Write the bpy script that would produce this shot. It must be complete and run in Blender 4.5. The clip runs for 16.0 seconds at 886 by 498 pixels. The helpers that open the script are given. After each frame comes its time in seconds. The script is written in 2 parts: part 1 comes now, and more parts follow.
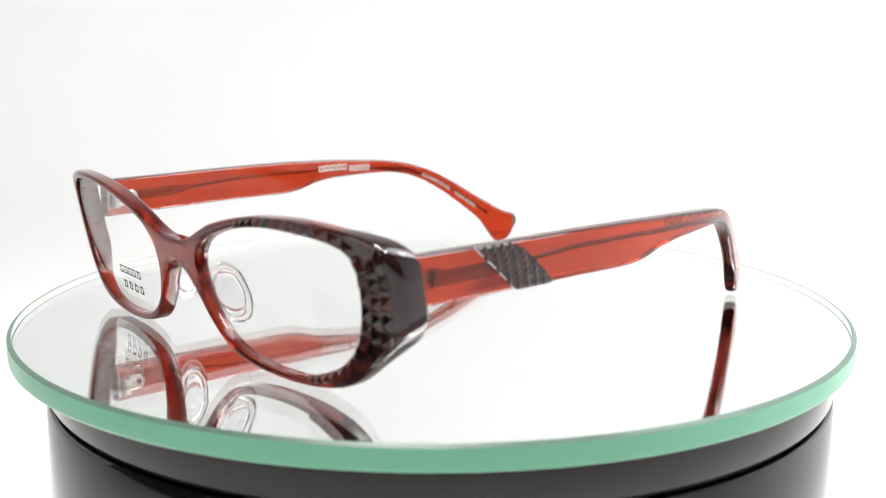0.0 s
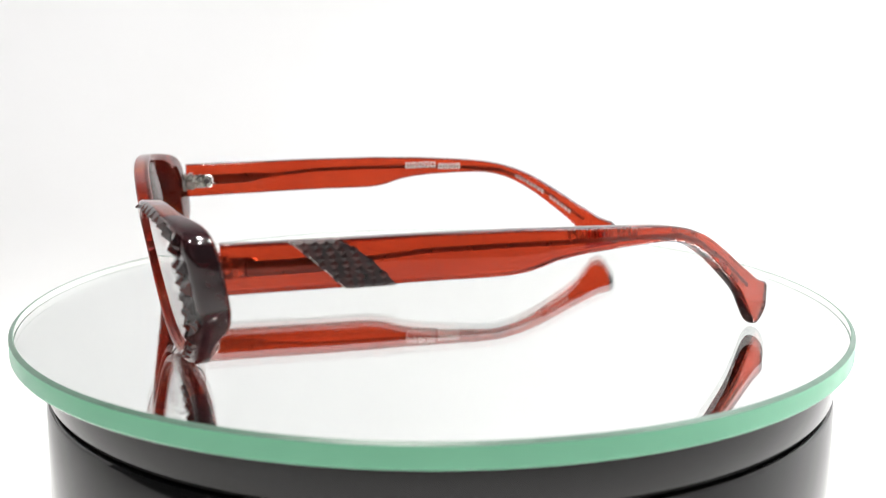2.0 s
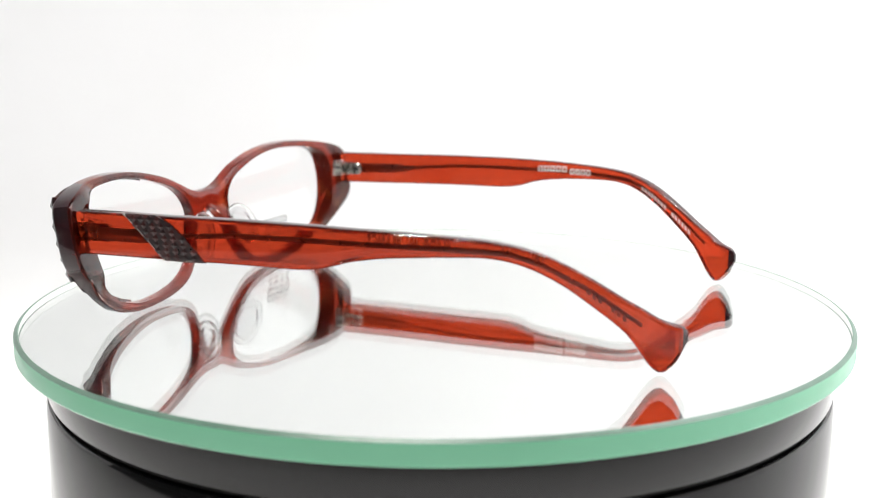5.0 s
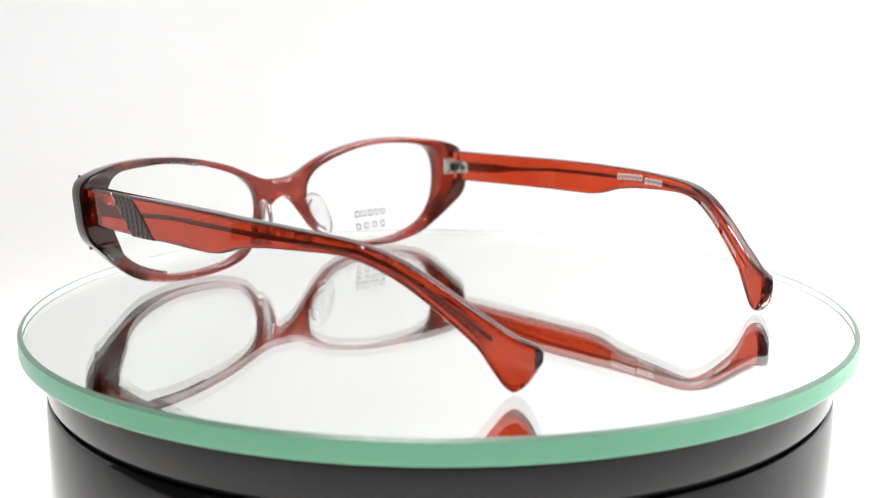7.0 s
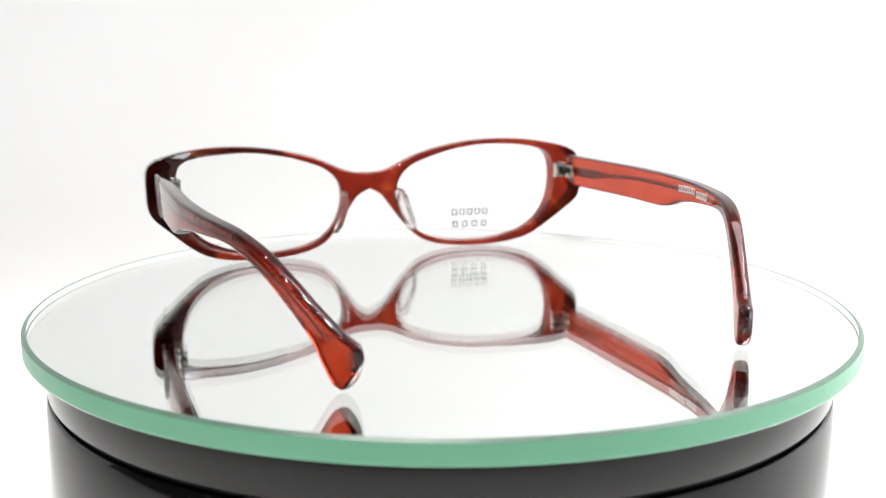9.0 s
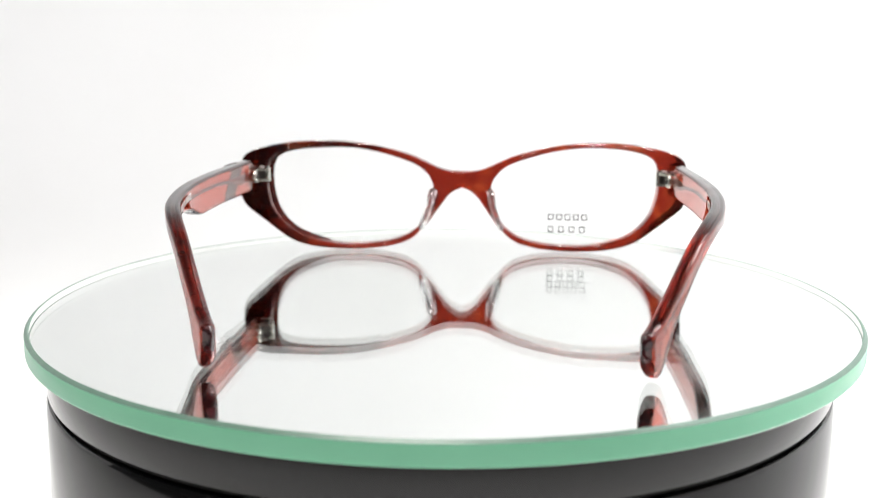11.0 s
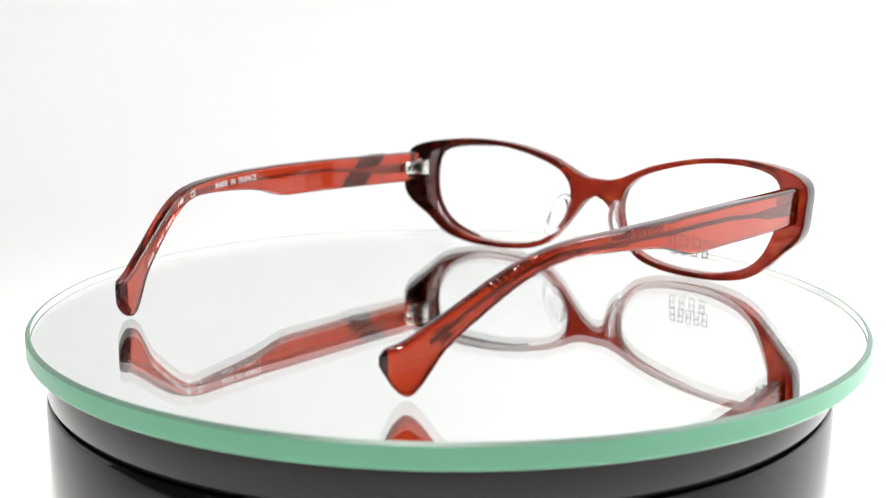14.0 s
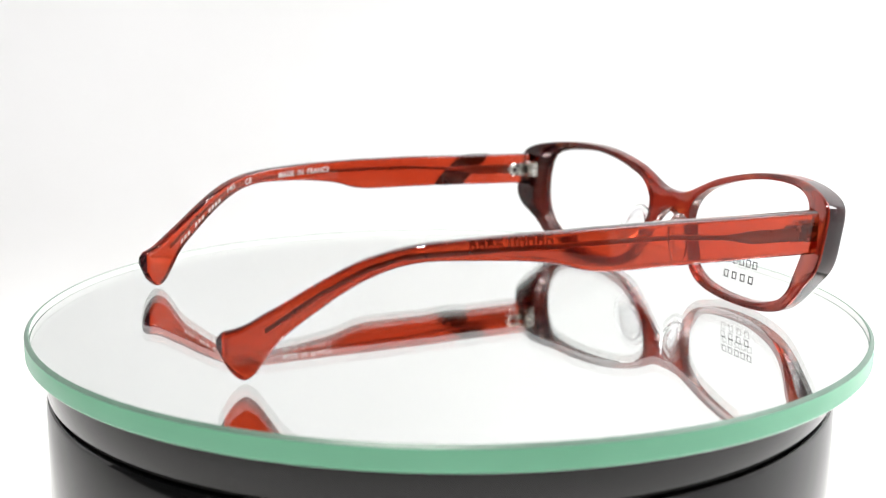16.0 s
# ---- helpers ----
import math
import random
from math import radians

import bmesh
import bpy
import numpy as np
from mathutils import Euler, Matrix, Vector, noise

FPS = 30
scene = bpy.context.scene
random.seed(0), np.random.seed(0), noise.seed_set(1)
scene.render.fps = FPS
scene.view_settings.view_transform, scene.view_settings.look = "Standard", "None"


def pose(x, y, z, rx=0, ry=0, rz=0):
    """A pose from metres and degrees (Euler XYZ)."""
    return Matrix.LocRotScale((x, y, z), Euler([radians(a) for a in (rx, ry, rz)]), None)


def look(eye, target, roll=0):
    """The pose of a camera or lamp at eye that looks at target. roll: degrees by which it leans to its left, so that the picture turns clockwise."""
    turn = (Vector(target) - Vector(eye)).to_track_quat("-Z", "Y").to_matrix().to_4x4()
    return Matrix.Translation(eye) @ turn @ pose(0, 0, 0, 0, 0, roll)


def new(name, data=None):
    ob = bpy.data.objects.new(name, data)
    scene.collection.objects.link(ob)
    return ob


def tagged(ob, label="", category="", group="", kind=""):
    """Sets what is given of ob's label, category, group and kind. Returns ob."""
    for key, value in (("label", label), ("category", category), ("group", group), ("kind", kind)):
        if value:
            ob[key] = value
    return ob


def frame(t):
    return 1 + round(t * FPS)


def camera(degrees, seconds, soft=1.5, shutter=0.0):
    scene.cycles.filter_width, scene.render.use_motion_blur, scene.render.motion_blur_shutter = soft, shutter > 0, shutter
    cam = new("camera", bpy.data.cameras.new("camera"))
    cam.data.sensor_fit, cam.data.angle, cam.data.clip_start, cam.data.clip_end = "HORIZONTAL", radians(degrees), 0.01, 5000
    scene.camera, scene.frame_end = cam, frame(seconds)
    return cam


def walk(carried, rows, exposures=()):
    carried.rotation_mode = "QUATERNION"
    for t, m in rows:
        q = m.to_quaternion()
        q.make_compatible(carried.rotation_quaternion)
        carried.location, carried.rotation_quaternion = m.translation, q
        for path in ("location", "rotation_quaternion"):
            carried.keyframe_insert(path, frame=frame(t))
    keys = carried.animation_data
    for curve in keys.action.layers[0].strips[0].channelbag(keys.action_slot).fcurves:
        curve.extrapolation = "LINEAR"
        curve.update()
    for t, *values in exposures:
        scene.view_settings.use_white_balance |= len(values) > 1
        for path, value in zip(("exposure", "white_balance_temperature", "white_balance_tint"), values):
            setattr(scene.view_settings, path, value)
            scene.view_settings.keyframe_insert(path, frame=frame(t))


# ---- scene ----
cam = camera(44.06, 16.0, soft=1.0)
CAM_POSE = look((0.0, -0.26874, 0.0655), (0.00175, 0.71258, -0.12685), 0.239)
walk(cam, [(0.0, CAM_POSE), (16.0, CAM_POSE)])
cam.data.dof.use_dof = True
cam.data.dof.focus_distance = 0.25
cam.data.dof.aperture_fstop = 18.0

MM = 0.001
TALL = 1.013         # height of the glasses against their drawn outline
SPIN = 12.19        # degrees a second, clockwise from above
TURN_AT_8 = 32.45    # heading of the glasses at 8 s

# ---------------------------------------------------------------- light
world = bpy.data.worlds.new("studio")
world.use_nodes = True
world.node_tree.nodes["Background"].inputs[0].default_value = (1, 1, 1, 1)
world.node_tree.nodes["Background"].inputs[1].default_value = 0.3
scene.world = world
scene.view_settings.exposure = 0.0


def softbox(name, place, target, sx, sy, watts, tint=(1, 1, 1)):
    data = bpy.data.lights.new(name, "AREA")
    data.shape, data.size, data.size_y = "RECTANGLE", sx, sy
    data.energy, data.color = watts, tint
    ob = new(name, data)
    ob.matrix_world = look(place, target)
    return ob


softbox("softbox_overhead", (0.45, 0.32, 1.0), (0.45, 0.32, 0), 0.5, 0.5, 3.9)
softbox("softbox_side", (0.52, 0.1, 0.65), (0.47, 0.8, 0.02), 0.45, 0.4, 5.9)
for bx, by in ((-0.13, -0.14), (-0.03, -0.20), (0.03, -0.06), (-0.07, 0.03)):
    softbox("bulb_lamp", (bx, by, 0.55), (bx * 0.5, by * 0.5, 0), 0.03, 0.03, 1.0, (1, 0.97, 0.92))


# ---------------------------------------------------------------- materials
def nodes_of(name):
    m = bpy.data.materials.new(name)
    m.use_nodes = True
    nt = m.node_tree
    return m, nt, nt.nodes["Principled BSDF"]


def put(bsdf, **values):
    for key, value in values.items():
        bsdf.inputs[key.replace("_", " ")].default_value = value


def link(nt, a, b):
    nt.links.new(a, b)


def texture(nt, kind, scale, **extra):
    tc = nt.nodes.new("ShaderNodeTexCoord")
    tex = nt.nodes.new(kind)
    tex.inputs["Scale"].default_value = scale
    for key, value in extra.items():
        tex.inputs[key].default_value = value
    link(nt, tc.outputs["Object"], tex.inputs["Vector"])
    return tex


def ramp(nt, source, stops):
    r = nt.nodes.new("ShaderNodeValToRGB")
    els = r.color_ramp.elements
    while len(els) < len(stops):
        els.new(0.5)
    for el, (p, c) in zip(els, stops):
        el.position, el.color = p, (*c, 1)
    link(nt, source, r.inputs["Fac"])
    return r


def bump(nt, bsdf, source, strength, distance):
    b = nt.nodes.new("ShaderNodeBump")
    b.inputs["Strength"].default_value, b.inputs["Distance"].default_value = strength, distance
    link(nt, source, b.inputs["Height"])
    link(nt, b.outputs["Normal"], bsdf.inputs["Normal"])


def rough_map(nt, bsdf, source, low, high):
    mr = nt.nodes.new("ShaderNodeMapRange")
    mr.inputs["To Min"].default_value, mr.inputs["To Max"].default_value = low, high
    link(nt, source, mr.inputs["Value"])
    link(nt, mr.outputs["Result"], bsdf.inputs["Roughness"])


def make_temple_red(name, low, high, grain=60):
    m, nt, b = nodes_of(name)
    put(b, Roughness=0.02, IOR=1.49, Transmission_Weight=0.95)
    n = texture(nt, "ShaderNodeTexNoise", grain, Detail=3)
    r = ramp(nt, n.outputs["Fac"], [(0.3, low), (0.7, high)])
    link(nt, r.outputs["Color"], b.inputs["Base Color"])
    f = texture(nt, "ShaderNodeTexNoise", 900, Detail=2)
    rough_map(nt, b, f.outputs["Fac"], 0.0, 0.03)
    return m


def make_front_red():
    m, nt, b = nodes_of("mottled_red_acetate")
    put(b, IOR=1.49, Transmission_Weight=0.82, Roughness=0.02)
    n = texture(nt, "ShaderNodeTexNoise", 55, Detail=5, Distortion=2.0)
    r = ramp(nt, n.outputs["Fac"], [(0.32, (0.14, 0.010, 0.007)), (0.44, (0.25, 0.020, 0.010)),
                                    (0.60, (0.29, 0.025, 0.011)), (0.74, (0.62, 0.125, 0.032))])
    link(nt, r.outputs["Color"], b.inputs["Base Color"])
    f = texture(nt, "ShaderNodeTexNoise", 700, Detail=2)
    rough_map(nt, b, f.outputs["Fac"], 0.01, 0.05)
    return m


def make_dark(name, base_a, base_b, rough):
    m, nt, b = nodes_of(name)
    put(b, IOR=1.62)
    info = nt.nodes.new("ShaderNodeObjectInfo")
    n = texture(nt, "ShaderNodeTexNoise", 260, Detail=3, Distortion=0.8)
    add = nt.nodes.new("ShaderNodeMath")
    add.operation = "MULTIPLY_ADD"
    add.inputs[1].default_value = 0.35
    link(nt, info.outputs["Random"], add.inputs[0])
    link(nt, n.outputs["Fac"], add.inputs[2])
    r = ramp(nt, add.outputs[0], [(0.45, base_a), (0.95, base_b)])
    link(nt, r.outputs["Color"], b.inputs["Base Color"])
    rough_map(nt, b, n.outputs["Fac"], rough * 0.6, rough * 1.5)
    return m


def make_clear(name, tint=(1, 1, 1), rough=0.0, ior=1.5):
    m, nt, b = nodes_of(name)
    put(b, Base_Color=(*tint, 1), Roughness=rough, IOR=ior, Transmission_Weight=1.0)
    return m


def make_metal(name, colour, rough):
    m, nt, b = nodes_of(name)
    put(b, Base_Color=(*colour, 1), Metallic=1.0)
    n = texture(nt, "ShaderNodeTexNoise", 500, Detail=3)
    rough_map(nt, b, n.outputs["Fac"], rough * 0.6, rough * 1.5)
    return m


def make_edge_green():
    m, nt, b = nodes_of("ground_green_glass_edge")
    n = texture(nt, "ShaderNodeTexNoise", 40, Detail=3)
    r = ramp(nt, n.outputs["Fac"], [(0.3, (0.27, 0.73, 0.46)), (0.7, (0.30, 0.78, 0.50))])
    link(nt, r.outputs["Color"], b.inputs["Base Color"])
    put(b, Roughness=0.25, IOR=1.5)
    return m


def make_drum():
    m, nt, b = nodes_of("black_gloss_plastic")
    put(b, Base_Color=(0.006, 0.0058, 0.006, 1), IOR=1.5)
    n = texture(nt, "ShaderNodeTexNoise", 700, Detail=3)
    rough_map(nt, b, n.outputs["Fac"], 0.04, 0.08)
    return m


def make_plain(name, a, c, scale, rough, bumpy=0.0):
    m, nt, b = nodes_of(name)
    n = texture(nt, "ShaderNodeTexNoise", scale, Detail=5)
    r = ramp(nt, n.outputs["Fac"], [(0.3, a), (0.7, c)])
    link(nt, r.outputs["Color"], b.inputs["Base Color"])
    put(b, Roughness=rough)
    if bumpy:
        bump(nt, b, n.outputs["Fac"], bumpy, 0.002)
    return m


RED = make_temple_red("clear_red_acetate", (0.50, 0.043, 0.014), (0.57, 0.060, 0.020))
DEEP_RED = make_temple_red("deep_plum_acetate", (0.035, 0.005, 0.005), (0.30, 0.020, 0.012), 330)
# darker copy of the clear red: light lost along the sheet, put into colour
SHADED_RED = make_temple_red("shaded_red_acetate_edge", (0.07, 0.005, 0.004), (0.13, 0.009, 0.006))
FRONT = make_front_red()
DARK = make_dark("dark_plum_acetate", (0.016, 0.008, 0.010), (0.060, 0.012, 0.014), 0.07)
FACET = make_dark("dark_faceted_acetate", (0.012, 0.007, 0.008), (0.13, 0.022, 0.014), 0.05)
SCALE = make_dark("dark_pebbled_acetate", (0.014, 0.007, 0.008), (0.075, 0.012, 0.010), 0.3)
CLEAR = make_clear("demo_lens_plastic", (0.985, 0.99, 0.985), 0.0, 1.3)
PAD = make_clear("clear_nose_pad_plastic", (0.93, 0.93, 0.94), 0.03, 1.49)
PAD.node_tree.nodes["Principled BSDF"].inputs["Transmission Weight"].default_value = 0.95
GLASS = make_clear("float_glass", (0.985, 1.0, 0.99), 0.0, 1.52)
SILVER = make_metal("polished_nickel", (0.70, 0.68, 0.63), 0.24)
DARK_STEEL = make_metal("dark_steel", (0.07, 0.06, 0.06), 0.4)
STEEL = make_metal("steel_core_wire", (0.38, 0.33, 0.33), 0.3)
MIRROR = make_metal("silvering", (0.975, 0.985, 0.975), 0.004)
EDGE = make_edge_green()
CHAMFER = make_plain("ground_glass_chamfer", (0.10, 0.19, 0.145), (0.13, 0.23, 0.175), 300, 0.35)
EDGE_LIGHT = make_plain("edge_light_pale", (0.62, 0.635, 0.63), (0.68, 0.695, 0.69), 60, 0.6)
DRUM = make_drum()
SEAM = make_plain("black_rubber", (0.004, 0.004, 0.004), (0.008, 0.008, 0.008), 200, 0.7)
PAPER = make_plain("white_paper", (0.80, 0.80, 0.80), (0.83, 0.83, 0.835), 3, 0.9, 0.05)
CLOTH = make_plain("grey_ceiling_paint", (0.20, 0.20, 0.20), (0.24, 0.24, 0.24), 4, 0.9)
GREY = make_plain("unseen_dim_grey", (0.06, 0.06, 0.062), (0.08, 0.08, 0.083), 6, 0.8, 0.05)
WHITE_INK = make_plain("white_print", (0.62, 0.58, 0.56), (0.72, 0.69, 0.67), 400, 0.5)
WORN_INK = make_plain("worn_pale_print", (0.42, 0.34, 0.32), (0.58, 0.50, 0.48), 500, 0.5)
DARK_INK = make_plain("dark_print", (0.03, 0.03, 0.03), (0.06, 0.06, 0.06), 400, 0.5)


# ---------------------------------------------------------------- mesh helpers
def mesh_of(name, bm, *materials, smooth=True, angle=35, up=False):
    bmesh.ops.recalc_face_normals(bm, faces=bm.faces)
    if up and sum(f.normal.z for f in bm.faces) < 0:
        bmesh.ops.reverse_faces(bm, faces=bm.faces)
    me = bpy.data.meshes.new(name)
    for f in bm.faces:
        f.smooth = smooth
    if smooth:
        for e in bm.edges:
            if len(e.link_faces) == 2 and e.calc_face_angle(0) > radians(angle):
                e.smooth = False
    bmesh.ops.scale(bm, vec=(MM, MM, MM), verts=bm.verts)
    bm.to_mesh(me)
    bm.free()
    for m in materials:
        me.materials.append(m)
    return me


def part(name, bm, material, parent, label="", smooth=True, angle=35, up=False, weigh=False):
    mats = material if isinstance(material, tuple) else (material,)
    ob = new(name, mesh_of(name, bm, *mats, smooth=smooth, angle=angle, up=up))
    ob.parent = parent
    if weigh:
        ob.modifiers.new("even_shading", "WEIGHTED_NORMAL").keep_sharp = True
    if label:
        tagged(ob, label)
    return ob


def spline(points, closed, count):
    """Catmull-Rom through 2D points, resampled."""
    n = len(points)
    out = []
    segs = n if closed else n - 1
    per = max(2, count // segs)
    for i in range(segs):
        p = [np.array(points[(i + k) % n] if closed else points[min(max(i + k, 0), n - 1)], float) for k in (-1, 0, 1, 2)]
        for j in range(per):
            t = j / per
            out.append(0.5 * (2 * p[1] + (p[2] - p[0]) * t + (2 * p[0] - 5 * p[1] + 4 * p[2] - p[3]) * t * t
                              + (3 * p[1] - p[0] - 3 * p[2] + p[3]) * t ** 3))
    if not closed:
        out.append(np.array(points[-1], float))
    return np.array(out)


def smoothstep(a, b, x):
    t = min(max((x - a) / (b - a), 0), 1)
    return t * t * (3 - 2 * t)


def loft(bm, rings, closed_sections=True, caps=True, material=0):
    """Joins rings of 3D points into a skin."""
    vs = [[bm.verts.new(p) for p in ring] for ring in rings]
    n = len(vs[0])
    for a, b in zip(vs, vs[1:]):
        for i in range(n if closed_sections else n - 1):
            f = bm.faces.new((a[i], a[(i + 1) % n], b[(i + 1) % n], b[i]))
            f.material_index = material
    if caps and closed_sections:
        for ring in (vs[0], vs[-1]):
            bm.faces.new(ring).material_index = material
    return vs


def box(bm, centre, size, bevel=0.0, turn=None):
    made = bmesh.ops.create_cube(bm, size=1.0)["verts"]
    bmesh.ops.scale(bm, vec=size, verts=made)
    if bevel:
        edges = list({e for v in made for e in v.link_edges})
        made = bmesh.ops.bevel(bm, geom=edges, offset=bevel, segments=2, affect="EDGES", profile=0.5)["verts"]
        made = list({v for f in bm.faces for v in f.verts if v in set(made)})
    if turn is not None:
        bmesh.ops.rotate(bm, cent=(0, 0, 0), matrix=turn.to_3x3(), verts=made)
    bmesh.ops.translate(bm, vec=centre, verts=made)
    return made


def revolve(bm, profile, count=128, material=0):
    """Turns (radius, z) pairs round the z axis; radius 0 closes the end."""
    rings = [[(r * math.cos(2 * math.pi * i / count), r * math.sin(2 * math.pi * i / count), z) for i in range(count)]
             for r, z in profile]
    return loft(bm, rings, True, False, material)


# ---------------------------------------------------------------- studio
def build_studio():
    # white paper sweep: a round tent wall that curves into the table, open behind the camera
    R, low = 900.0, -92.0
    bm = bmesh.new()
    floor_rings = [[(r * math.cos(radians(5 * i)), r * math.sin(radians(5 * i)), low) for i in range(72)] for r in (1.0, 200, 400, 620)]
    loft(bm, floor_rings, True, False)
    bm.faces.new(bm.verts[:72])
    ground = new("table_top", mesh_of("table_top", bm, PAPER, up=True))
    tagged(ground, "white paper covered table top", "table top", kind="structure")
    bm = bmesh.new()
    prof = [(2, low + 0.03), (200, low + 0.03), (340, low + 0.03), (440, low + 0.12), (540, low + 1.4), (620, low + 5), (690, low + 14), (750, low + 31), (810, low + 63), (855, low + 110), (885, low + 175), (900, low + 270), (R, 500), (R, 900), (R, 1300)]
    a0, a1, n = radians(-36), radians(180), 70
    rings = []
    for i in range(n + 1):
        a = a0 + (a1 - a0) * i / n
        rings.append([(r * math.cos(a), r * math.sin(a), z) for r, z in prof])
    loft(bm, rings, False, False)
    back = new("backdrop", mesh_of("backdrop", bm, PAPER))
    tagged(back, "seamless white paper backdrop curving into the table", "backdrop", kind="structure")
    # unseen dim wall and floor behind the camera, added to keep reflections dark
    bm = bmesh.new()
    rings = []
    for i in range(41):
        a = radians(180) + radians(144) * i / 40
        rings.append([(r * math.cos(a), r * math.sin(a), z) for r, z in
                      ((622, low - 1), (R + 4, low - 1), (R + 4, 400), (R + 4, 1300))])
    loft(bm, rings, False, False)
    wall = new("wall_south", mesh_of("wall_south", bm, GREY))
    tagged(wall, "unseen dim grey wall and floor added for dark reflections", "wall", kind="structure")
    bm = bmesh.new()
    revolve(bm, [(0.5, 1305), (R + 10, 1305), (R + 10, 1330), (0.5, 1330)], 64)
    top = new("ceiling", mesh_of("ceiling", bm, CLOTH))
    tagged(top, "grey studio ceiling", "ceiling", kind="structure")


def build_turntable():
    table = tagged(new("turntable"), "round glossy black plastic turntable under a mirror disc", "turntable")
    table.location = (0, 0, -0.092)
    def ringed(name, prof, mat, label=""):
        bm = bmesh.new()
        revolve(bm, [(r, z + 92) for r, z in prof], 160)
        bmesh.ops.remove_doubles(bm, verts=bm.verts, dist=0.001)
        return part(name, bm, mat, table, label)
    ringed("top_plate", [(0.01, -5.3), (93.2, -5.3), (94.3, -5.7), (94.5, -6.6), (94.5, -13.8), (94.2, -14.3), (93.6, -14.5), (0.01, -14.5)], DRUM)
    ringed("seam", [(0.01, -14.52), (93.4, -14.52), (93.4, -15.28), (0.01, -15.28)], SEAM, "matt black gap under the turning plate")
    ringed("base", [(0.01, -15.3), (93.9, -15.3), (94.5, -15.6), (94.8, -16.3), (95.2, -44.0), (94.9, -44.6), (94.3, -44.8),
                    (94.3, -45.3), (95.2, -45.6), (95.2, -90.0), (94.0, -92.0), (0.01, -92.0)], DRUM)
    return table


def build_disc():
    disc = tagged(new("mirror_disc"), "round clear glass mirror disc with a ground green edge", "mirror")
    R, T = 100.3, 4.8
    bm = bmesh.new()
    revolve(bm, [(0.01, 0), (60, 0), (R - 1.1, 0)], 256, 0)
    bmesh.ops.remove_doubles(bm, verts=bm.verts, dist=0.05)
    face = part("glass_face", bm, GLASS, disc, up=True)
    face.visible_shadow = False
    bm = bmesh.new()
    revolve(bm, [(R - 1.1, 0), (R - 0.85, 0.16), (R - 0.6, 0.0), (R - 0.02, -0.5)], 256)
    part("chamfer", bm, CHAMFER, disc, "grey ground chamfer")
    bm = bmesh.new()
    revolve(bm, [(R - 0.02, -0.5), (R, -0.6), (R, -T + 0.5), (R - 0.4, -T)], 256)
    part("ground_edge", bm, EDGE, disc, "mint green ground glass edge")
    bm = bmesh.new()
    revolve(bm, [(0.01, -T), (R - 0.4, -T), (R - 0.5, -T - 0.12), (0.01, -T - 0.12)], 256)
    bmesh.ops.remove_doubles(bm, verts=bm.verts, dist=0.05)
    part("silvering", bm, MIRROR, disc, "silver mirror coating")
    # added ring: its pale colour stands in for light passing through the far edge
    bm = bmesh.new()
    revolve(bm, [(R - 0.76, -0.02), (R - 0.76, -T + 0.02)], 256)
    part("edge_backing", bm, EDGE_LIGHT, disc, "pale ring added for light through the clear edge")
    return disc


# ---------------------------------------------------------------- eyeglasses (x across, y forward, z up, in mm)
OUTER = [(x, z * TALL) for x, z in [(0, 23.4), (4, 23.6), (8, 24.8), (12, 26.6), (17, 28.6), (24, 30.4), (31, 31.7), (38, 32.4), (46, 32.6), (54, 32.1),
         (61, 31.0), (65.6, 29.3), (67.3, 26.8), (67.5, 22), (67.3, 17.4), (65.9, 14.3), (62.3, 11), (56, 5.6), (50.8, 2.5),
         (44, 0.8), (36, 0.2), (27, 0.4), (20, 1.5), (15, 3.6), (10.5, 8.0), (7, 12.6), (4.4, 16.0), (2, 17.8), (0, 18.2)]]
INNER = [(x, z * TALL) for x, z in [(59.4, 23), (58.6, 27), (56.2, 29.2), (51.5, 30.4), (45, 30.9), (38, 30.9), (31.5, 30.2), (24.7, 28.8), (18, 26.8),
         (13.4, 24.8), (10.2, 21.8), (9.0, 18.5), (9.4, 14), (11.8, 8.9), (16, 5.0), (21.5, 2.9), (29, 1.9), (37, 1.9),
         (43.5, 2.9), (50, 5.1), (54.5, 8.5), (57.5, 13), (59, 18)]]
MID = np.array((35.0, 16.0 * TALL))
SLANT = 0.18


def front_y(x, z, side=-1):
    """How far forward the front's face lies at (x, z); the carved side falls back more."""
    q = (x / 66.0) ** 2
    return 72.4 - (7.8 * q if side < 0 else 1.2 * q + 5.6 * q * q) - SLANT * (25.0 - z)


def lens_y(x, z, side):
    """The lens's face: flatter than the front on the plain side."""
    q = (x / 66.0) ** 2
    return front_y(x, z) - 1.3 if side < 0 else 72.4 - 2.3 - 2.2 * q - 1.6 * q * q - SLANT * (25.0 - z)


def by_angle(curve, angles):
    """The radius of a closed curve round the lens centre at each angle."""
    d = np.asarray(curve) - MID
    a = np.arctan2(d[:, 1], d[:, 0]) % (2 * np.pi)
    r = np.hypot(d[:, 0], d[:, 1])
    order = np.argsort(a)
    return np.interp(angles, a[order], r[order], period=2 * np.pi)


def settle(curve):
    """Draws the ends in a little and the foot down, to suit the slanted, curved front."""
    c = np.array(curve)
    c[:, 1] -= 0.008 * np.clip(20 - c[:, 1], 0, None)
    c[:, 0] *= 1 - 0.004 * (c[:, 0] / 66) ** 2
    return c


OUT_CURVE = np.vstack([settle(spline(OUTER, False, 400)), [(0, z) for z in np.linspace(18.4 * TALL, 23.2 * TALL, 12)]])
IN_CURVE = settle(spline(INNER, True, 460))
ANGLES = np.linspace(0, 2 * np.pi, 240, endpoint=False)
R_OUT, R_IN = by_angle(OUT_CURVE, ANGLES), by_angle(IN_CURVE, ANGLES)


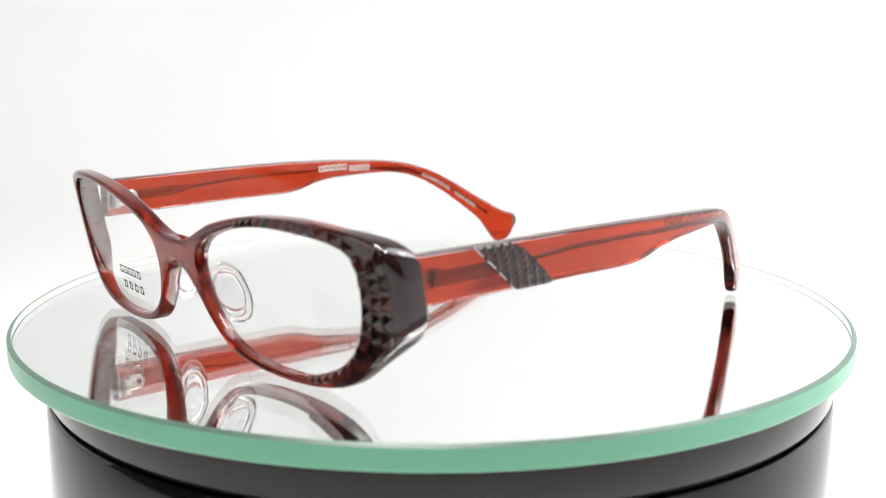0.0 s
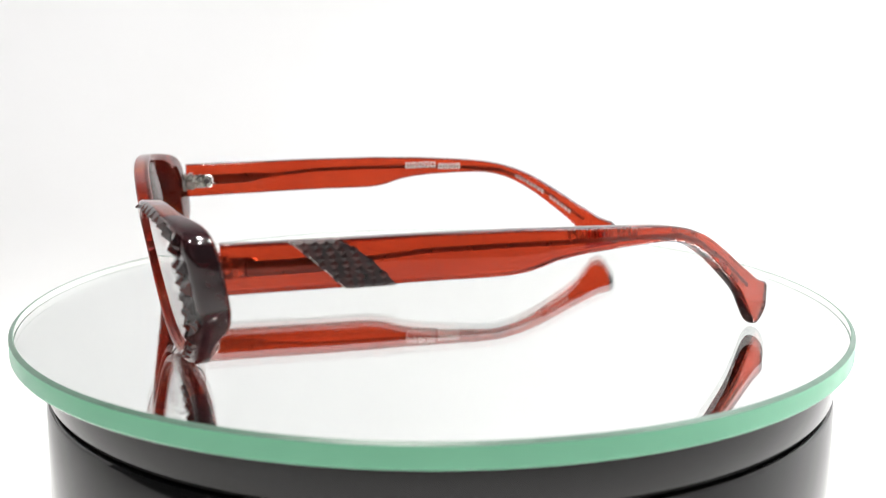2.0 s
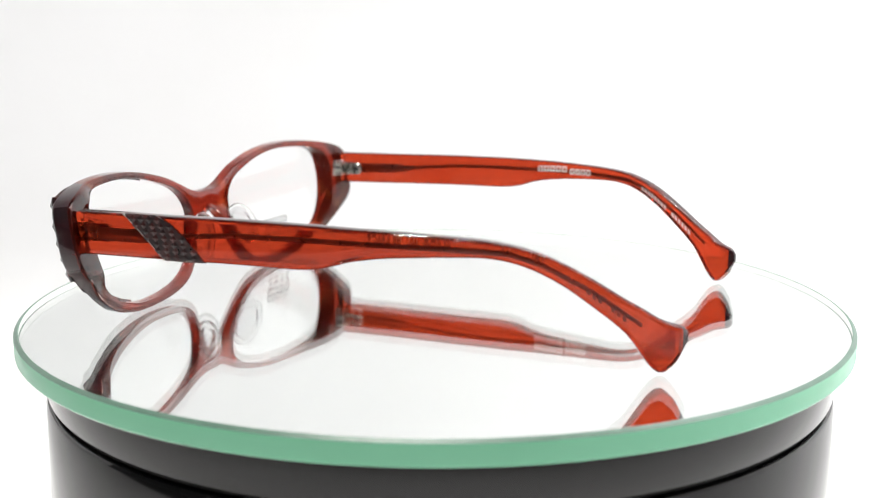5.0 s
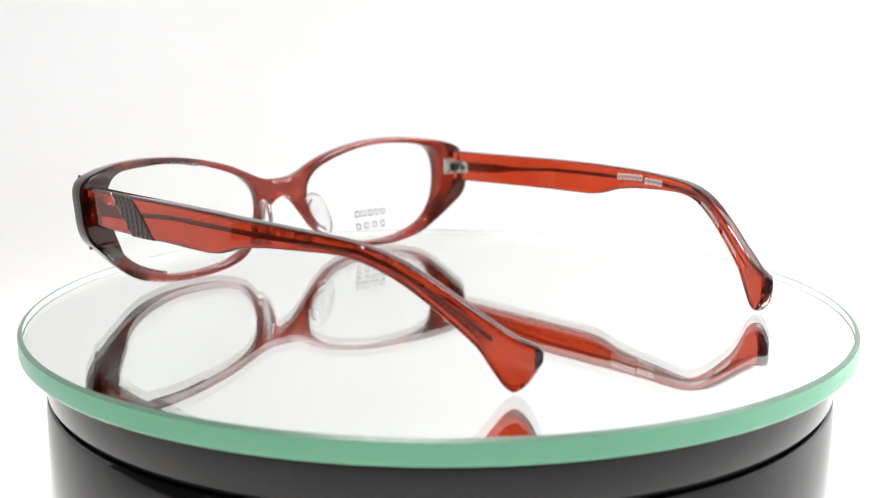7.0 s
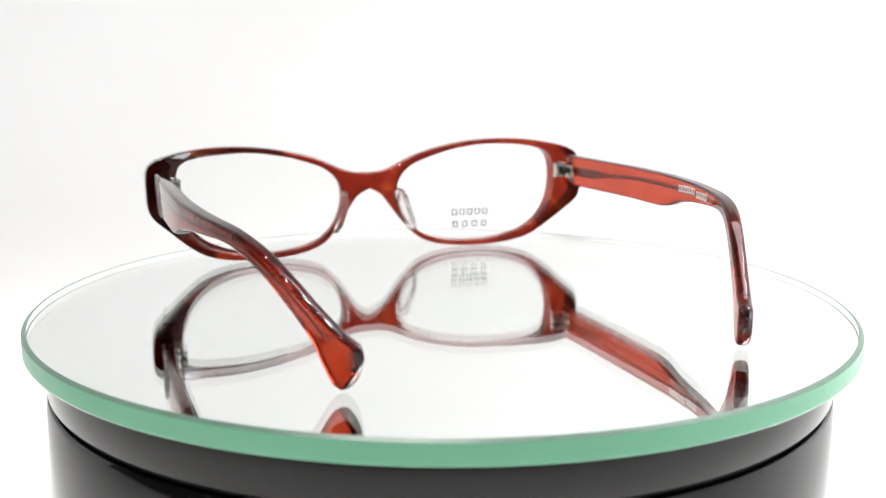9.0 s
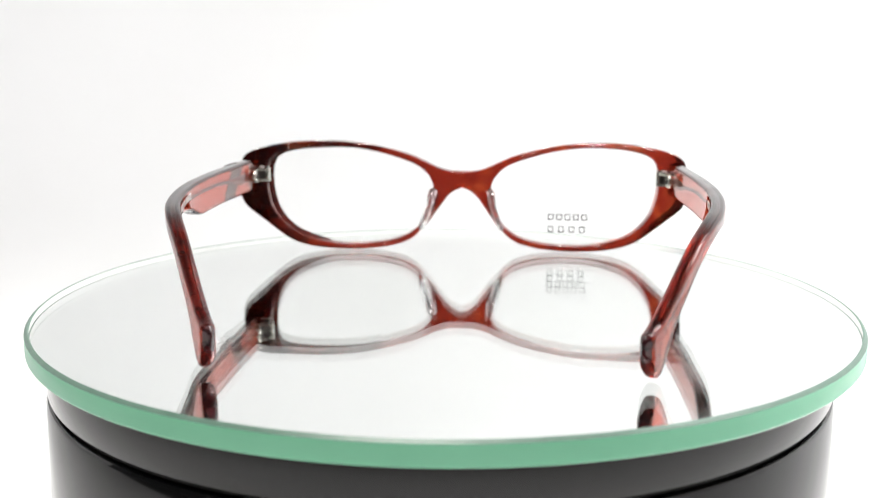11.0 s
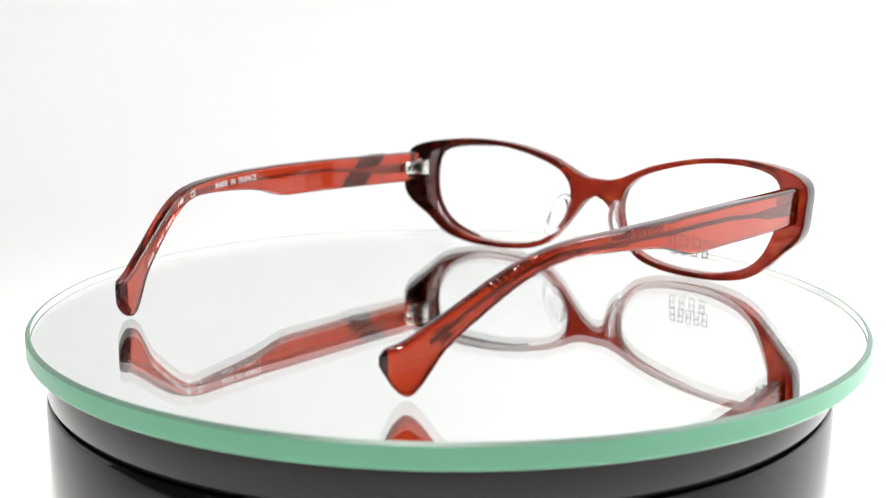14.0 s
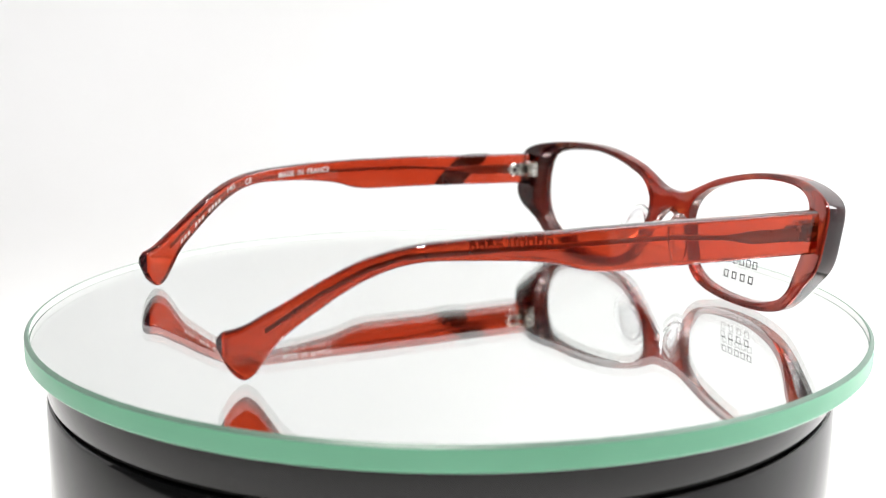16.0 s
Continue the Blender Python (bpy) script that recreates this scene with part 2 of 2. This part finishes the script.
def inside(c, margin):
    """Whether a point lies within the front's outline by that margin."""
    ang = math.atan2(c[1] - MID[1], c[0] - MID[0]) % (2 * math.pi)
    return float(np.hypot(*(c - MID))) < float(by_angle(OUT_CURVE, [ang])[0]) - margin


def end_weight(x, z, side=-1):
    if side > 0:
        return smoothstep(44, 65, x) * smoothstep(-3, 13, z)
    return smoothstep(52, 63, x) * smoothstep(6, 13, z)


def build_frame_front(glasses):
    bm = bmesh.new()
    for side in (1, -1):
        rings, weights = [], []
        for a, ro, ri in zip(ANGLES, R_OUT, R_IN):
            d = np.array((math.cos(a), math.sin(a)))
            o, i = MID + d * ro, MID + d * ri
            seam = o[0] < 0.05
            if seam:
                o = np.array((0.0, o[1]))
            w = float(np.hypot(*(o - i)))
            e = end_weight(*o, side)
            th = 3.7 + (2.2 if side < 0 else 2.6) * e
            c = 0.0 if seam else min(0.7, 0.3 * w)
            cw, cd = c * (1 - e) + 1.6 * e, c * (1 - e) + 1.4 * e
            b = 0.0 if seam else min(0.8, 0.3 * w)
            g = min(0.45, 0.25 * w)
            sec = [(0.0, g), (0.3 * g, 0.3 * g), (g, 0.0), (0.5 * (g + w - cw), -0.12), (w - cw, 0.0),
                   (w - 0.45 * cw, 0.38 * cd), (w, cd), (w, th - b), (w - 0.3 * b, th - 0.3 * b), (w - b, th),
                   (0.5 * w, th + 0.1), (g, th), (0.3 * g, th - 0.3 * g), (0.0, th - g)]
            ring = []
            for s, depth in sec:
                p = i + (o - i) * (s / w)
                ring.append((side * p[0], front_y(p[0], p[1], side) - depth, p[1]))
            rings.append(ring)
            weights.append(e)
        vs = [[bm.verts.new(p) for p in ring] for ring in rings]
        n, k = len(vs), len(vs[0])
        for j in range(n):
            u, v = vs[j], vs[(j + 1) % n]
            for m in range(k):
                f = bm.faces.new((u[m], u[(m + 1) % k], v[(m + 1) % k], v[m]))
                if side < 0 and 2 <= m <= 6 and (weights[j] > 0.25 or (rings[j][6][0] < -48 and rings[j][6][2] < 14)):
                    f.material_index = 1
                elif side > 0 and weights[j] > 0.3 and 4 <= m <= 6:
                    # red end's outer faces painted dark for light lost through the thick acetate
                    f.material_index = 1
                elif side < 0 and weights[j] > 0.25 and 7 <= m <= 11:
                    f.material_index = 2
    dead = [f for f in bm.faces if all(abs(v.co.x) < 1e-4 for v in f.verts)]
    bmesh.ops.delete(bm, geom=dead, context="FACES")
    bmesh.ops.remove_doubles(bm, verts=[v for v in bm.verts if abs(v.co.x) < 1e-4], dist=0.02)
    bmesh.ops.dissolve_degenerate(bm, edges=bm.edges, dist=0.001)
    return part("frame_front", bm, (FRONT, DARK, DEEP_RED), glasses, "mottled red acetate front with one dark plum outer corner", angle=75, weigh=True)


def build_lens(glasses, side):
    bm = bmesh.new()
    rings = []
    scales = [(0.02, 1.3), (0.3, 1.3), (0.6, 1.3), (0.85, 1.3), (1.0, 1.3), (1.008, 1.5), (1.008, 2.3), (1.0, 2.5),
              (0.85, 2.5), (0.6, 2.5), (0.3, 2.5), (0.02, 2.5)]
    for f, depth in scales:
        ring = []
        for a, r in zip(ANGLES[::2], R_IN[::2]):
            x, z = MID[0] + math.cos(a) * r * f, MID[1] + math.sin(a) * r * f
            ring.append((side * x, lens_y(x, z, side) - (depth - 1.3), z))
        rings.append(ring)
    loft(bm, rings)
    ob = part("lens", bm, CLEAR, glasses, "clear demo lens", angle=25)
    ob.visible_shadow = False
    return ob


def build_nose_pad(glasses, side):
    """A clear oval plate with a fat rounded border, standing back from the rim beside the nose."""
    bm = bmesh.new()
    profile = [(0.02, 0.4), (0.5, 0.4), (0.68, 0.45), (0.76, 0.7), (0.84, 0.92), (0.92, 0.85), (0.98, 0.5), (1.0, 0.0)]
    profile += [(f, -h) for f, h in profile[-2::-1]]
    rings = []
    for f, h in profile:
        ring = []
        for q in range(32):
            a = 2 * math.pi * q / 32
            z = 12.9 + 6.3 * f * math.sin(a)
            base_x = float(np.interp(z, [6, 10, 14, 19], [12.4, 10.4, 8.9, 8.6]))
            back = 3.6 - 4.2 * f * math.cos(a)
            y = front_y(base_x, z, side) - 3.0 - back
            ring.append((side * (base_x - 0.5 + 0.2 * back + h), y, z))
        rings.append(ring)
    loft(bm, rings)
    ob = part("nose_pad", bm, PAD, glasses, "clear plastic nose pad", angle=50)
    ob.visible_shadow = False
    return ob


def facet_mesh(size, height, name, material):
    bm = bmesh.new()
    h = size / 2
    base = [bm.verts.new(p) for p in ((-h, -h, -0.5), (h, -h, -0.5), (h, h, -0.5), (-h, h, -0.5))]
    low = [bm.verts.new(p) for p in ((-h, -h, 0), (h, -h, 0), (h, h, 0), (-h, h, 0))]
    tip = bm.verts.new((0, 0, height))
    for i in range(4):
        j = (i + 1) % 4
        bm.faces.new((base[i], base[j], low[j], low[i]))
        bm.faces.new((low[i], low[j], tip))
    bm.faces.new(base)
    return mesh_of(name, bm, material, smooth=False)


def build_faceted_trim(glasses, side, mesh):
    """Rows of small pyramids round the outer half of the rim, on a thin dark strip."""
    curve = IN_CURVE
    d = np.linalg.norm(np.diff(np.vstack([curve, curve[:1]]), axis=0), axis=1)
    s = np.concatenate([[0], np.cumsum(d)[:-1]])
    total = d.sum()
    def at(u):
        u = u % total
        x = np.interp(u, np.append(s, total), np.append(curve[:, 0], curve[0, 0]))
        z = np.interp(u, np.append(s, total), np.append(curve[:, 1], curve[0, 1]))
        return np.array((x, z))
    top = s[np.argmin(np.hypot(curve[:, 0] - 26, curve[:, 1] - 29.2 * TALL))]
    low = s[np.argmin(np.hypot(curve[:, 0] - 41, curve[:, 1] - 2.4 * TALL))] - total
    bm = bmesh.new()
    rings = []
    steps = 90
    for k in range(steps + 1):
        u = low + (top - low) * k / steps
        p, q = at(u), at(u + 0.4)
        t = (q - p) / np.hypot(*(q - p))
        nrm = np.array((t[1], -t[0]))
        fade = smoothstep(0, 0.08, k / steps) * smoothstep(0, 0.12, 1 - k / steps)
        wide = 1.0 + 4.8 * smoothstep(50, 59, p[0]) * fade
        while wide > 0.5 and not inside(p + nrm * wide, 0.5):
            wide -= 0.15
        ring = []
        for off, lift in ((-0.35, -0.9), (-0.35, 0.12), (wide, 0.12), (wide, -0.4)):
            c = p + nrm * off
            ring.append((side * c[0], front_y(*c) + lift * (0.3 + 0.7 * fade), c[1]))
        rings.append(ring)
    loft(bm, rings)
    trim = part("faceted_trim", bm, FACET, glasses, "dark faceted trim round the outer rim", smooth=False)
    pitch = 3.0
    for row in range(3):
        u = low + 1.2 + (0.5 * pitch if row % 2 else 0)
        while u < top - 0.6:
            p, q = at(u), at(u + 0.4)
            t = (q - p) / np.hypot(*(q - p))
            nrm = np.array((t[1], -t[0]))
            f = (u - low) / (top - low)
            full = smoothstep(0, 0.14, f) * smoothstep(0, 0.3, 1 - f)
            size = 0.62 + 0.38 * full
            wide = 0.5 + 0.3 * full
            c = p + nrm * (0.35 + 2.3 * row)
            if row == 0 or (inside(c + nrm, 0.35) and c[0] > (46 if row == 1 else 57)):
                ob = new("facet", mesh)
                ob.parent = trim
                along = Vector((side * t[0], front_y(*(c + t)) - front_y(*c), t[1])).normalized()
                across = Vector((side * nrm[0], front_y(*(c + nrm)) - front_y(*c), nrm[1])).normalized()
                out = along.cross(across)
                if out.y < 0:
                    along, out = -along, -out
                m = Matrix((along, across, out)).transposed().to_4x4() @ Matrix.Diagonal((size, wide, 0.5 + 0.5 * size, 1))
                m.translation = Vector((side * c[0], front_y(*c) + 0.1, c[1])) * MM
                ob.matrix_basis = m
            u += pitch * size
    return trim


# temple: height profile and plan along y
T_Y = [59.4, 40, 20, 5.5, 2, -1.2, -5.4, -10.7, -16, -27, -33, -38.5, -44.3, -50.6, -57, -59.5, -61.7, -63.5, -65.5, -67, -68]
T_TOP = [z * TALL for z in [27.9, 28.1, 28.4, 28.4, 28.4, 28.3, 28.2, 28.1, 27.9, 27.3, 26.7, 25.5, 23.2, 19.4, 15.0, 13.4, 11.9, 10.8, 10.0, 9.5, 8.2]]
T_LOW = [z * TALL for z in [18.6, 19.0, 19.4, 19.5, 19.8, 20.4, 21.7, 22.6, 23.1, 23.6, 23.4, 22.0, 18.9, 14.0, 8.1, 4.3, 1.2, 0.35, 2.0, 4.6, 6.6]]
P_Y = [59.4, 30, 5, -10, -25, -36, -45, -66, -70]
P_X = [65.2, 66.3, 66.5, 65.7, 63.2, 59.6, 55.2, 43.9, 41.8]


def run(y, ys, vs):
    """Smooth value along y through control values (ys falling)."""
    for i in range(len(ys) - 1):
        if ys[i] >= y >= ys[i + 1]:
            break
    a, b = ys[i], ys[i + 1]
    t = (y - a) / (b - a)
    def slope(k):
        lo, hi = max(k - 1, 0), min(k + 1, len(ys) - 1)
        return (vs[hi] - vs[lo]) / (ys[hi] - ys[lo])
    m0, m1, h = slope(i), slope(i + 1), b - a
    return ((2 * t ** 3 - 3 * t * t + 1) * vs[i] + (t ** 3 - 2 * t * t + t) * h * m0
            + (3 * t * t - 2 * t ** 3) * vs[i + 1] + (t ** 3 - t * t) * h * m1)


def temple_point(side, y, z, depth):
    """A point of the temple: depth mm in from its outer face."""
    x = run(y, P_Y, P_X)
    dx = (run(min(y + 0.5, 59.4), P_Y, P_X) - run(y - 0.5, P_Y, P_X)) / (min(y + 0.5, 59.4) - (y - 0.5))
    n = math.hypot(1, dx)
    return (side * (x - depth / n), y + depth * dx / n, z)


def thick(y):
    return 3.6 - 0.5 * smoothstep(-30, -60, y) if y > -60 else 3.1


def build_temple(glasses, side):
    bm = bmesh.new()
    ys = list(np.linspace(58.8, 8, 22)) + list(np.linspace(6, -57, 46)) + list(np.linspace(-58, -67.9, 26))
    rings = []
    for k, y in enumerate(ys):
        top, low, th = run(y, T_Y, T_TOP), run(y, T_Y, T_LOW), thick(y)
        end = 1.0 - 0.75 * smoothstep(-66.0, -68.0, y) if y < -66 else 1.0
        mid, r = th / 2, 0.85 if y > -40 else 0.85 + 0.3 * smoothstep(-40, -60, y)
        r = min(r, 0.45 * (top - low), 0.48 * th * end)
        h = th * end / 2
        ring = []
        for cx, cz, a0 in ((mid + h - r, top - r, 0), (mid - h + r, top - r, 90), (mid - h + r, low + r, 180), (mid + h - r, low + r, 270)):
            for q in (0, 30, 60, 90):
                a = radians(a0 + q)
                ring.append(temple_point(side, y, cz + r * math.sin(a), cx + r * math.cos(a)))
        rings.append(ring)
    skin = loft(bm, rings)
    # the narrow polished faces are the sheet's cut edge, painted darker for light lost inside
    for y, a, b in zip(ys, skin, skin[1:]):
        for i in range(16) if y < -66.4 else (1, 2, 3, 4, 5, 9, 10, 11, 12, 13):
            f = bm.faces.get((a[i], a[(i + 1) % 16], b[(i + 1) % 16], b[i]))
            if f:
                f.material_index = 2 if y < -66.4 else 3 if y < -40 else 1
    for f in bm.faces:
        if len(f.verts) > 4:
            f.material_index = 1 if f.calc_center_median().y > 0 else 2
    temple = part("temple", bm, (RED, SHADED_RED, DARK, DEEP_RED), glasses, "translucent red acetate temple arm", angle=75, weigh=True)
    # core wire, a flat plate near the hinge that runs out into a thin strip
    bm = bmesh.new()
    rings = []
    for y in list(np.linspace(54, 30, 12)) + list(np.linspace(28, -59.5, 60)):
        z = TALL * float(np.interp(y, [-59.5, -50.5, -42, -36, -27, -16, 5, 20, 40, 54], [10.0, 17.0, 22.2, 24.4, 25.0, 25.3, 25.4, 25.2, 23.6, 23.2]))
        half = 0.55 + 0.95 * smoothstep(33, 42, y)
        ring = []
        for q in range(10):
            a = 2 * math.pi * q / 10
            ring.append(temple_point(side, y, z + half * math.sin(a), thick(y) / 2 + 0.45 * math.cos(a)))
        rings.append(ring)
    loft(bm, rings)
    part("core_wire", bm, STEEL, temple, "dark steel core wire")
    return temple


def band_edge(v):
    """The y of the front and rear edge of the inlaid band, v from the temple's top (0) to its foot (1)."""
    return 46.2 - 10.2 * v ** 0.92, 38.7 - 12.2 * v ** 0.65


def build_inlay(temple, side, mesh):
    bm = bmesh.new()
    rings = []
    for i in range(17):
        v = i / 16
        a, b = band_edge(v)
        ring_top, ring_low = [], []
        for j in range(9):
            u = j / 8
            y = a + (b - a) * u
            top, low = run(y, T_Y, T_TOP) + 0.12, run(y, T_Y, T_LOW) - 0.12
            z = top + (low - top) * v
            ring_top.append(temple_point(side, y, z, -0.22 if 0 < i < 16 else 0.3))
            ring_low.append(temple_point(side, y, z, 0.7))
        rings.append(ring_top + ring_low[::-1])
    loft(bm, rings)
    band = part("inlay_band", bm, SCALE, temple, "dark scaled band set into the temple", smooth=False)
    for i in range(7):
        v = 0.09 + 0.82 * i / 6
        a, b = band_edge(v)
        for j in range(5):
            u = (j + (0.5 if i % 2 == 0 else 0.0)) / 4.5 + 0.04
            if u > 0.97:
                continue
            y = a + (b - a) * u
            top, low = run(y, T_Y, T_TOP), run(y, T_Y, T_LOW)
            ob = new("scale", mesh)
            ob.parent = band
            z = top + (low - top) * v
            m = Matrix(((0, 0, side), (side, 0, 0), (0, 1, 0))).to_4x4() @ Matrix.Rotation(radians(45), 4, "Z")
            m = m @ Matrix.Diagonal((0.58, 0.58, 0.45, 1))
            m.translation = Vector(temple_point(side, y, z, -0.2)) * MM
            ob.matrix_basis = m
    # bright line along the band's leading edge
    bm = bmesh.new()
    rings = []
    for i in range(21):
        v = i / 20
        y = band_edge(v)[0] + 0.18
        top, low = run(y, T_Y, T_TOP), run(y, T_Y, T_LOW)
        z = top + (low - top) * v
        rings.append([temple_point(side, y + c, z, q) for c, q in ((-0.17, -0.16), (0.17, -0.16), (0.17, 0.4), (-0.17, 0.4))])
    loft(bm, rings)
    part("inlay_line", bm, SILVER, temple, "thin silver line beside the band")
    return band


def cylinder(bm, a, b, r, count=20, bevel=0.15):
    a, b = Vector(a), Vector(b)
    axis = (b - a).normalized()
    u = axis.orthogonal().normalized()
    w = axis.cross(u)
    length = (b - a).length
    rings = []
    for s, q in ((0, r - bevel), (bevel, r), (length - bevel, r), (length, r - bevel)):
        rings.append([a + axis * s + (u * math.cos(2 * math.pi * i / count) + w * math.sin(2 * math.pi * i / count)) * q for i in range(count)])
    loft(bm, rings)


def build_hinge(glasses, side):
    """A nickel plate on the temple, and a squared loop on the front that closes round its knuckle."""
    zc = 23.2 * TALL
    hinge = part("hinge", hinge_loop(side, zc), SILVER, glasses, "polished nickel hinge")
    part("temple_leaf", hinge_leaf(side, zc), SILVER, hinge)
    bm = bmesh.new()
    cylinder(bm, (side * 60.3, 58.2, zc - 1.15), (side * 60.3, 58.2, zc + 1.15), 1.2)
    part("barrel", bm, DARK_STEEL, hinge, "dark knuckle in the slot")
    bm = bmesh.new()
    cylinder(bm, (side * 60.45, 53.0, zc), (side * 60.85, 53.0, zc), 0.75)
    part("rivet", bm, DARK_STEEL, hinge, "dark rivet head")
    bm = bmesh.new()
    cylinder(bm, (side * 60.3, 57.6, zc + 2.1), (side * 60.3, 57.6, zc + 2.5), 0.75)
    part("screw", bm, STEEL, hinge, "small dark screw head")
    return hinge


def hinge_loop(side, zc):
    bm = bmesh.new()
    x, y = side * 60.3, 57.7
    box(bm, (x, y, zc + 1.6), (5.0, 2.4, 0.85), 0.3)
    box(bm, (x, y, zc - 1.6), (5.0, 2.4, 0.85), 0.3)
    box(bm, (x - side * 1.95, y, zc), (0.9, 2.3, 2.4), 0.2)
    box(bm, (x + side * 1.85, y, zc), (0.9, 2.3, 2.4), 0.2)
    box(bm, (x, 59.5, zc), (3.6, 1.0, 4.8), 0.3)
    return bm


def hinge_leaf(side, zc):
    bm = bmesh.new()
    box(bm, (side * 61.2, 55.2, zc), (1.2, 4.4, 3.9), 0.3)
    cylinder(bm, (side * 60.6, 53.0, zc), (side * 61.8, 53.0, zc), 1.95, 24, 0.3)
    return bm


def lettering(glasses, words, side, y, z, height, direction, name="lettering"):
    """Raised print on the inner face of a temple, read along +y (direction 1) or -y."""
    cu = bpy.data.curves.new(name, "FONT")
    cu.body, cu.size, cu.offset = words, height / 0.72, 0.02
    cu.space_character = 1.06
    ob = bpy.data.objects.new(name, cu)
    scene.collection.objects.link(ob)
    bpy.context.view_layer.update()
    me = bpy.data.meshes.new_from_object(ob.evaluated_get(bpy.context.evaluated_depsgraph_get()))
    bpy.data.objects.remove(ob)
    bm = bmesh.new()
    bm.from_mesh(me)
    bpy.data.meshes.remove(me)
    ext = bmesh.ops.extrude_face_region(bm, geom=list(bm.faces))["geom"]
    bmesh.ops.translate(bm, vec=(0, 0, 0.08), verts=[v for v in ext if isinstance(v, bmesh.types.BMVert)])
    for v in bm.verts:
        yy = y + direction * 0.83 * v.co.x
        slope = run(yy, T_Y, T_TOP) - run(y, T_Y, T_TOP)
        v.co = temple_point(side, yy, z + v.co.y + slope, thick(yy) - 0.02 + v.co.z)
    return part(name, bm, WHITE_INK, glasses, "white print", smooth=False)


def print_bar(parent, side, y0, y1, frac, height, name="print_mark"):
    """A plain bar of print on a temple's inner face, following its bend."""
    bm = bmesh.new()
    rings = []
    for k in range(7):
        y = y0 + (y1 - y0) * k / 6
        top, low = run(y, T_Y, T_TOP), run(y, T_Y, T_LOW)
        zc = low + (top - low) * frac
        tilt = (run(y - 0.5, T_Y, T_TOP) - run(y + 0.5, T_Y, T_TOP))
        h = height / 2 * math.hypot(1, tilt)
        rings.append([temple_point(side, y, zc + s * h, thick(y) + q) for s, q in ((-1, -0.03), (1, -0.03), (1, 0.07), (-1, 0.07))])
    loft(bm, rings)
    return part(name, bm, WORN_INK, parent, smooth=False)


def print_box(parent, side, y, frac, w, height):
    """A small plain hollow rectangle of print on a temple's inner face."""
    bm = bmesh.new()
    top, low = run(y, T_Y, T_TOP), run(y, T_Y, T_LOW)
    zc = low + (top - low) * frac
    t = 0.36
    strokes = [(0, w, height / 2 - t, height / 2), (0, w, -height / 2, -height / 2 + t),
               (0, t, -height / 2 + t, height / 2 - t), (w - t, w, -height / 2 + t, height / 2 - t)]
    for a, b, z0, z1 in strokes:
        rings = [[temple_point(side, y - u, zc + v, thick(y) + q) for v, q in ((z0, -0.03), (z1, -0.03), (z1, 0.07), (z0, 0.07))] for u in (a, b)]
        loft(bm, rings)
    return part("print_mark", bm, WHITE_INK, parent, smooth=False)


def lens_mark(lens, x0, z0, w, h):
    """A small plain hollow rectangle of print on the lens."""
    bm = bmesh.new()
    t = 0.34
    for cx, cz, sx, sz in ((x0 + w / 2, z0 + h - t / 2, w, t), (x0 + w / 2, z0 + t / 2, w, t),
                           (x0 + t / 2, z0 + h / 2, t, h - 2 * t - 0.02), (x0 + w - t / 2, z0 + h / 2, t, h - 2 * t - 0.02)):
        box(bm, (cx, lens_y(cx, cz, 1) + 0.03, cz), (sx, 0.05, sz))
    return part("print_mark", bm, DARK_INK, lens, "thin dark printed mark", smooth=False)


def build_eyeglasses():
    g = tagged(new("eyeglasses"), "red acetate eyeglasses with one dark faceted corner, temples open", "eyeglasses")
    build_frame_front(g)
    pyramid = facet_mesh(2.95, 1.25, "facet", FACET)
    scale = facet_mesh(2.3, 0.42, "scale", SCALE)
    for side in (1, -1):
        lens = build_lens(g, side)
        if side == 1:
            for z, n in ((9.2, 5), (5.5, 4)):
                for k in range(n):
                    lens_mark(lens, 26.6 + 2.55 * k * (1.0 if n == 5 else 1.25), z * TALL, 1.8, 1.9)
        build_nose_pad(g, side)
        temple = build_temple(g, side)
        if side == -1:
            build_faceted_trim(g, side, pyramid)
            build_inlay(temple, side, scale)
        build_hinge(g, side)
        if side == -1:
            lettering(temple, "MADE  IN  FRANCE", -1, -25.2, 24.6 * TALL, 1.6, 1)
            lettering(temple, "CE", -1, -36.4, 23.6 * TALL, 1.6, 1)
            lettering(temple, "140", -1, -42.6, 22.0 * TALL, 1.5, 1)
            for y0, count in ((-57.0, 3), (-52.6, 3), (-48.4, 4)):
                for k in range(count):
                    print_bar(temple, -1, y0 + 1.05 * k, y0 + 1.05 * k + 0.62, 0.4, 0.85)
        else:
            for k in range(5):
                print_box(temple, 1, -6.8 - 1.95 * k, 0.62, 1.5, 1.7)
            for k in range(4):
                print_box(temple, 1, -17.2 - 1.75 * k, 0.5, 1.35, 1.7)
            for y0, count in ((-40.8, 8), (-50.2, 6)):
                for k in range(count):
                    print_bar(temple, 1, y0 - 1.0 * k, y0 - 1.0 * k - 0.62, 0.45, 0.95)
    return g


build_studio()
build_turntable()
DISC = build_disc()
GLASSES = build_eyeglasses()


def motions():
    times = [0.25 * k for k in range(65)]
    def turned(t, x, y, z, lean=(0, 0)):
        a = TURN_AT_8 - SPIN * (t - 8.0)
        c, s = math.cos(radians(a)), math.sin(radians(a))
        return pose(x * c - y * s, x * s + y * c, z, *lean, a)
    walk(GLASSES, [(t, turned(t, 0.0016, 0.0, 0.0001)) for t in times])
    walk(DISC, [(t, turned(t, 0.00109, 0.00163, -0.0001, (-0.05, 0.06))) for t in times])


motions()
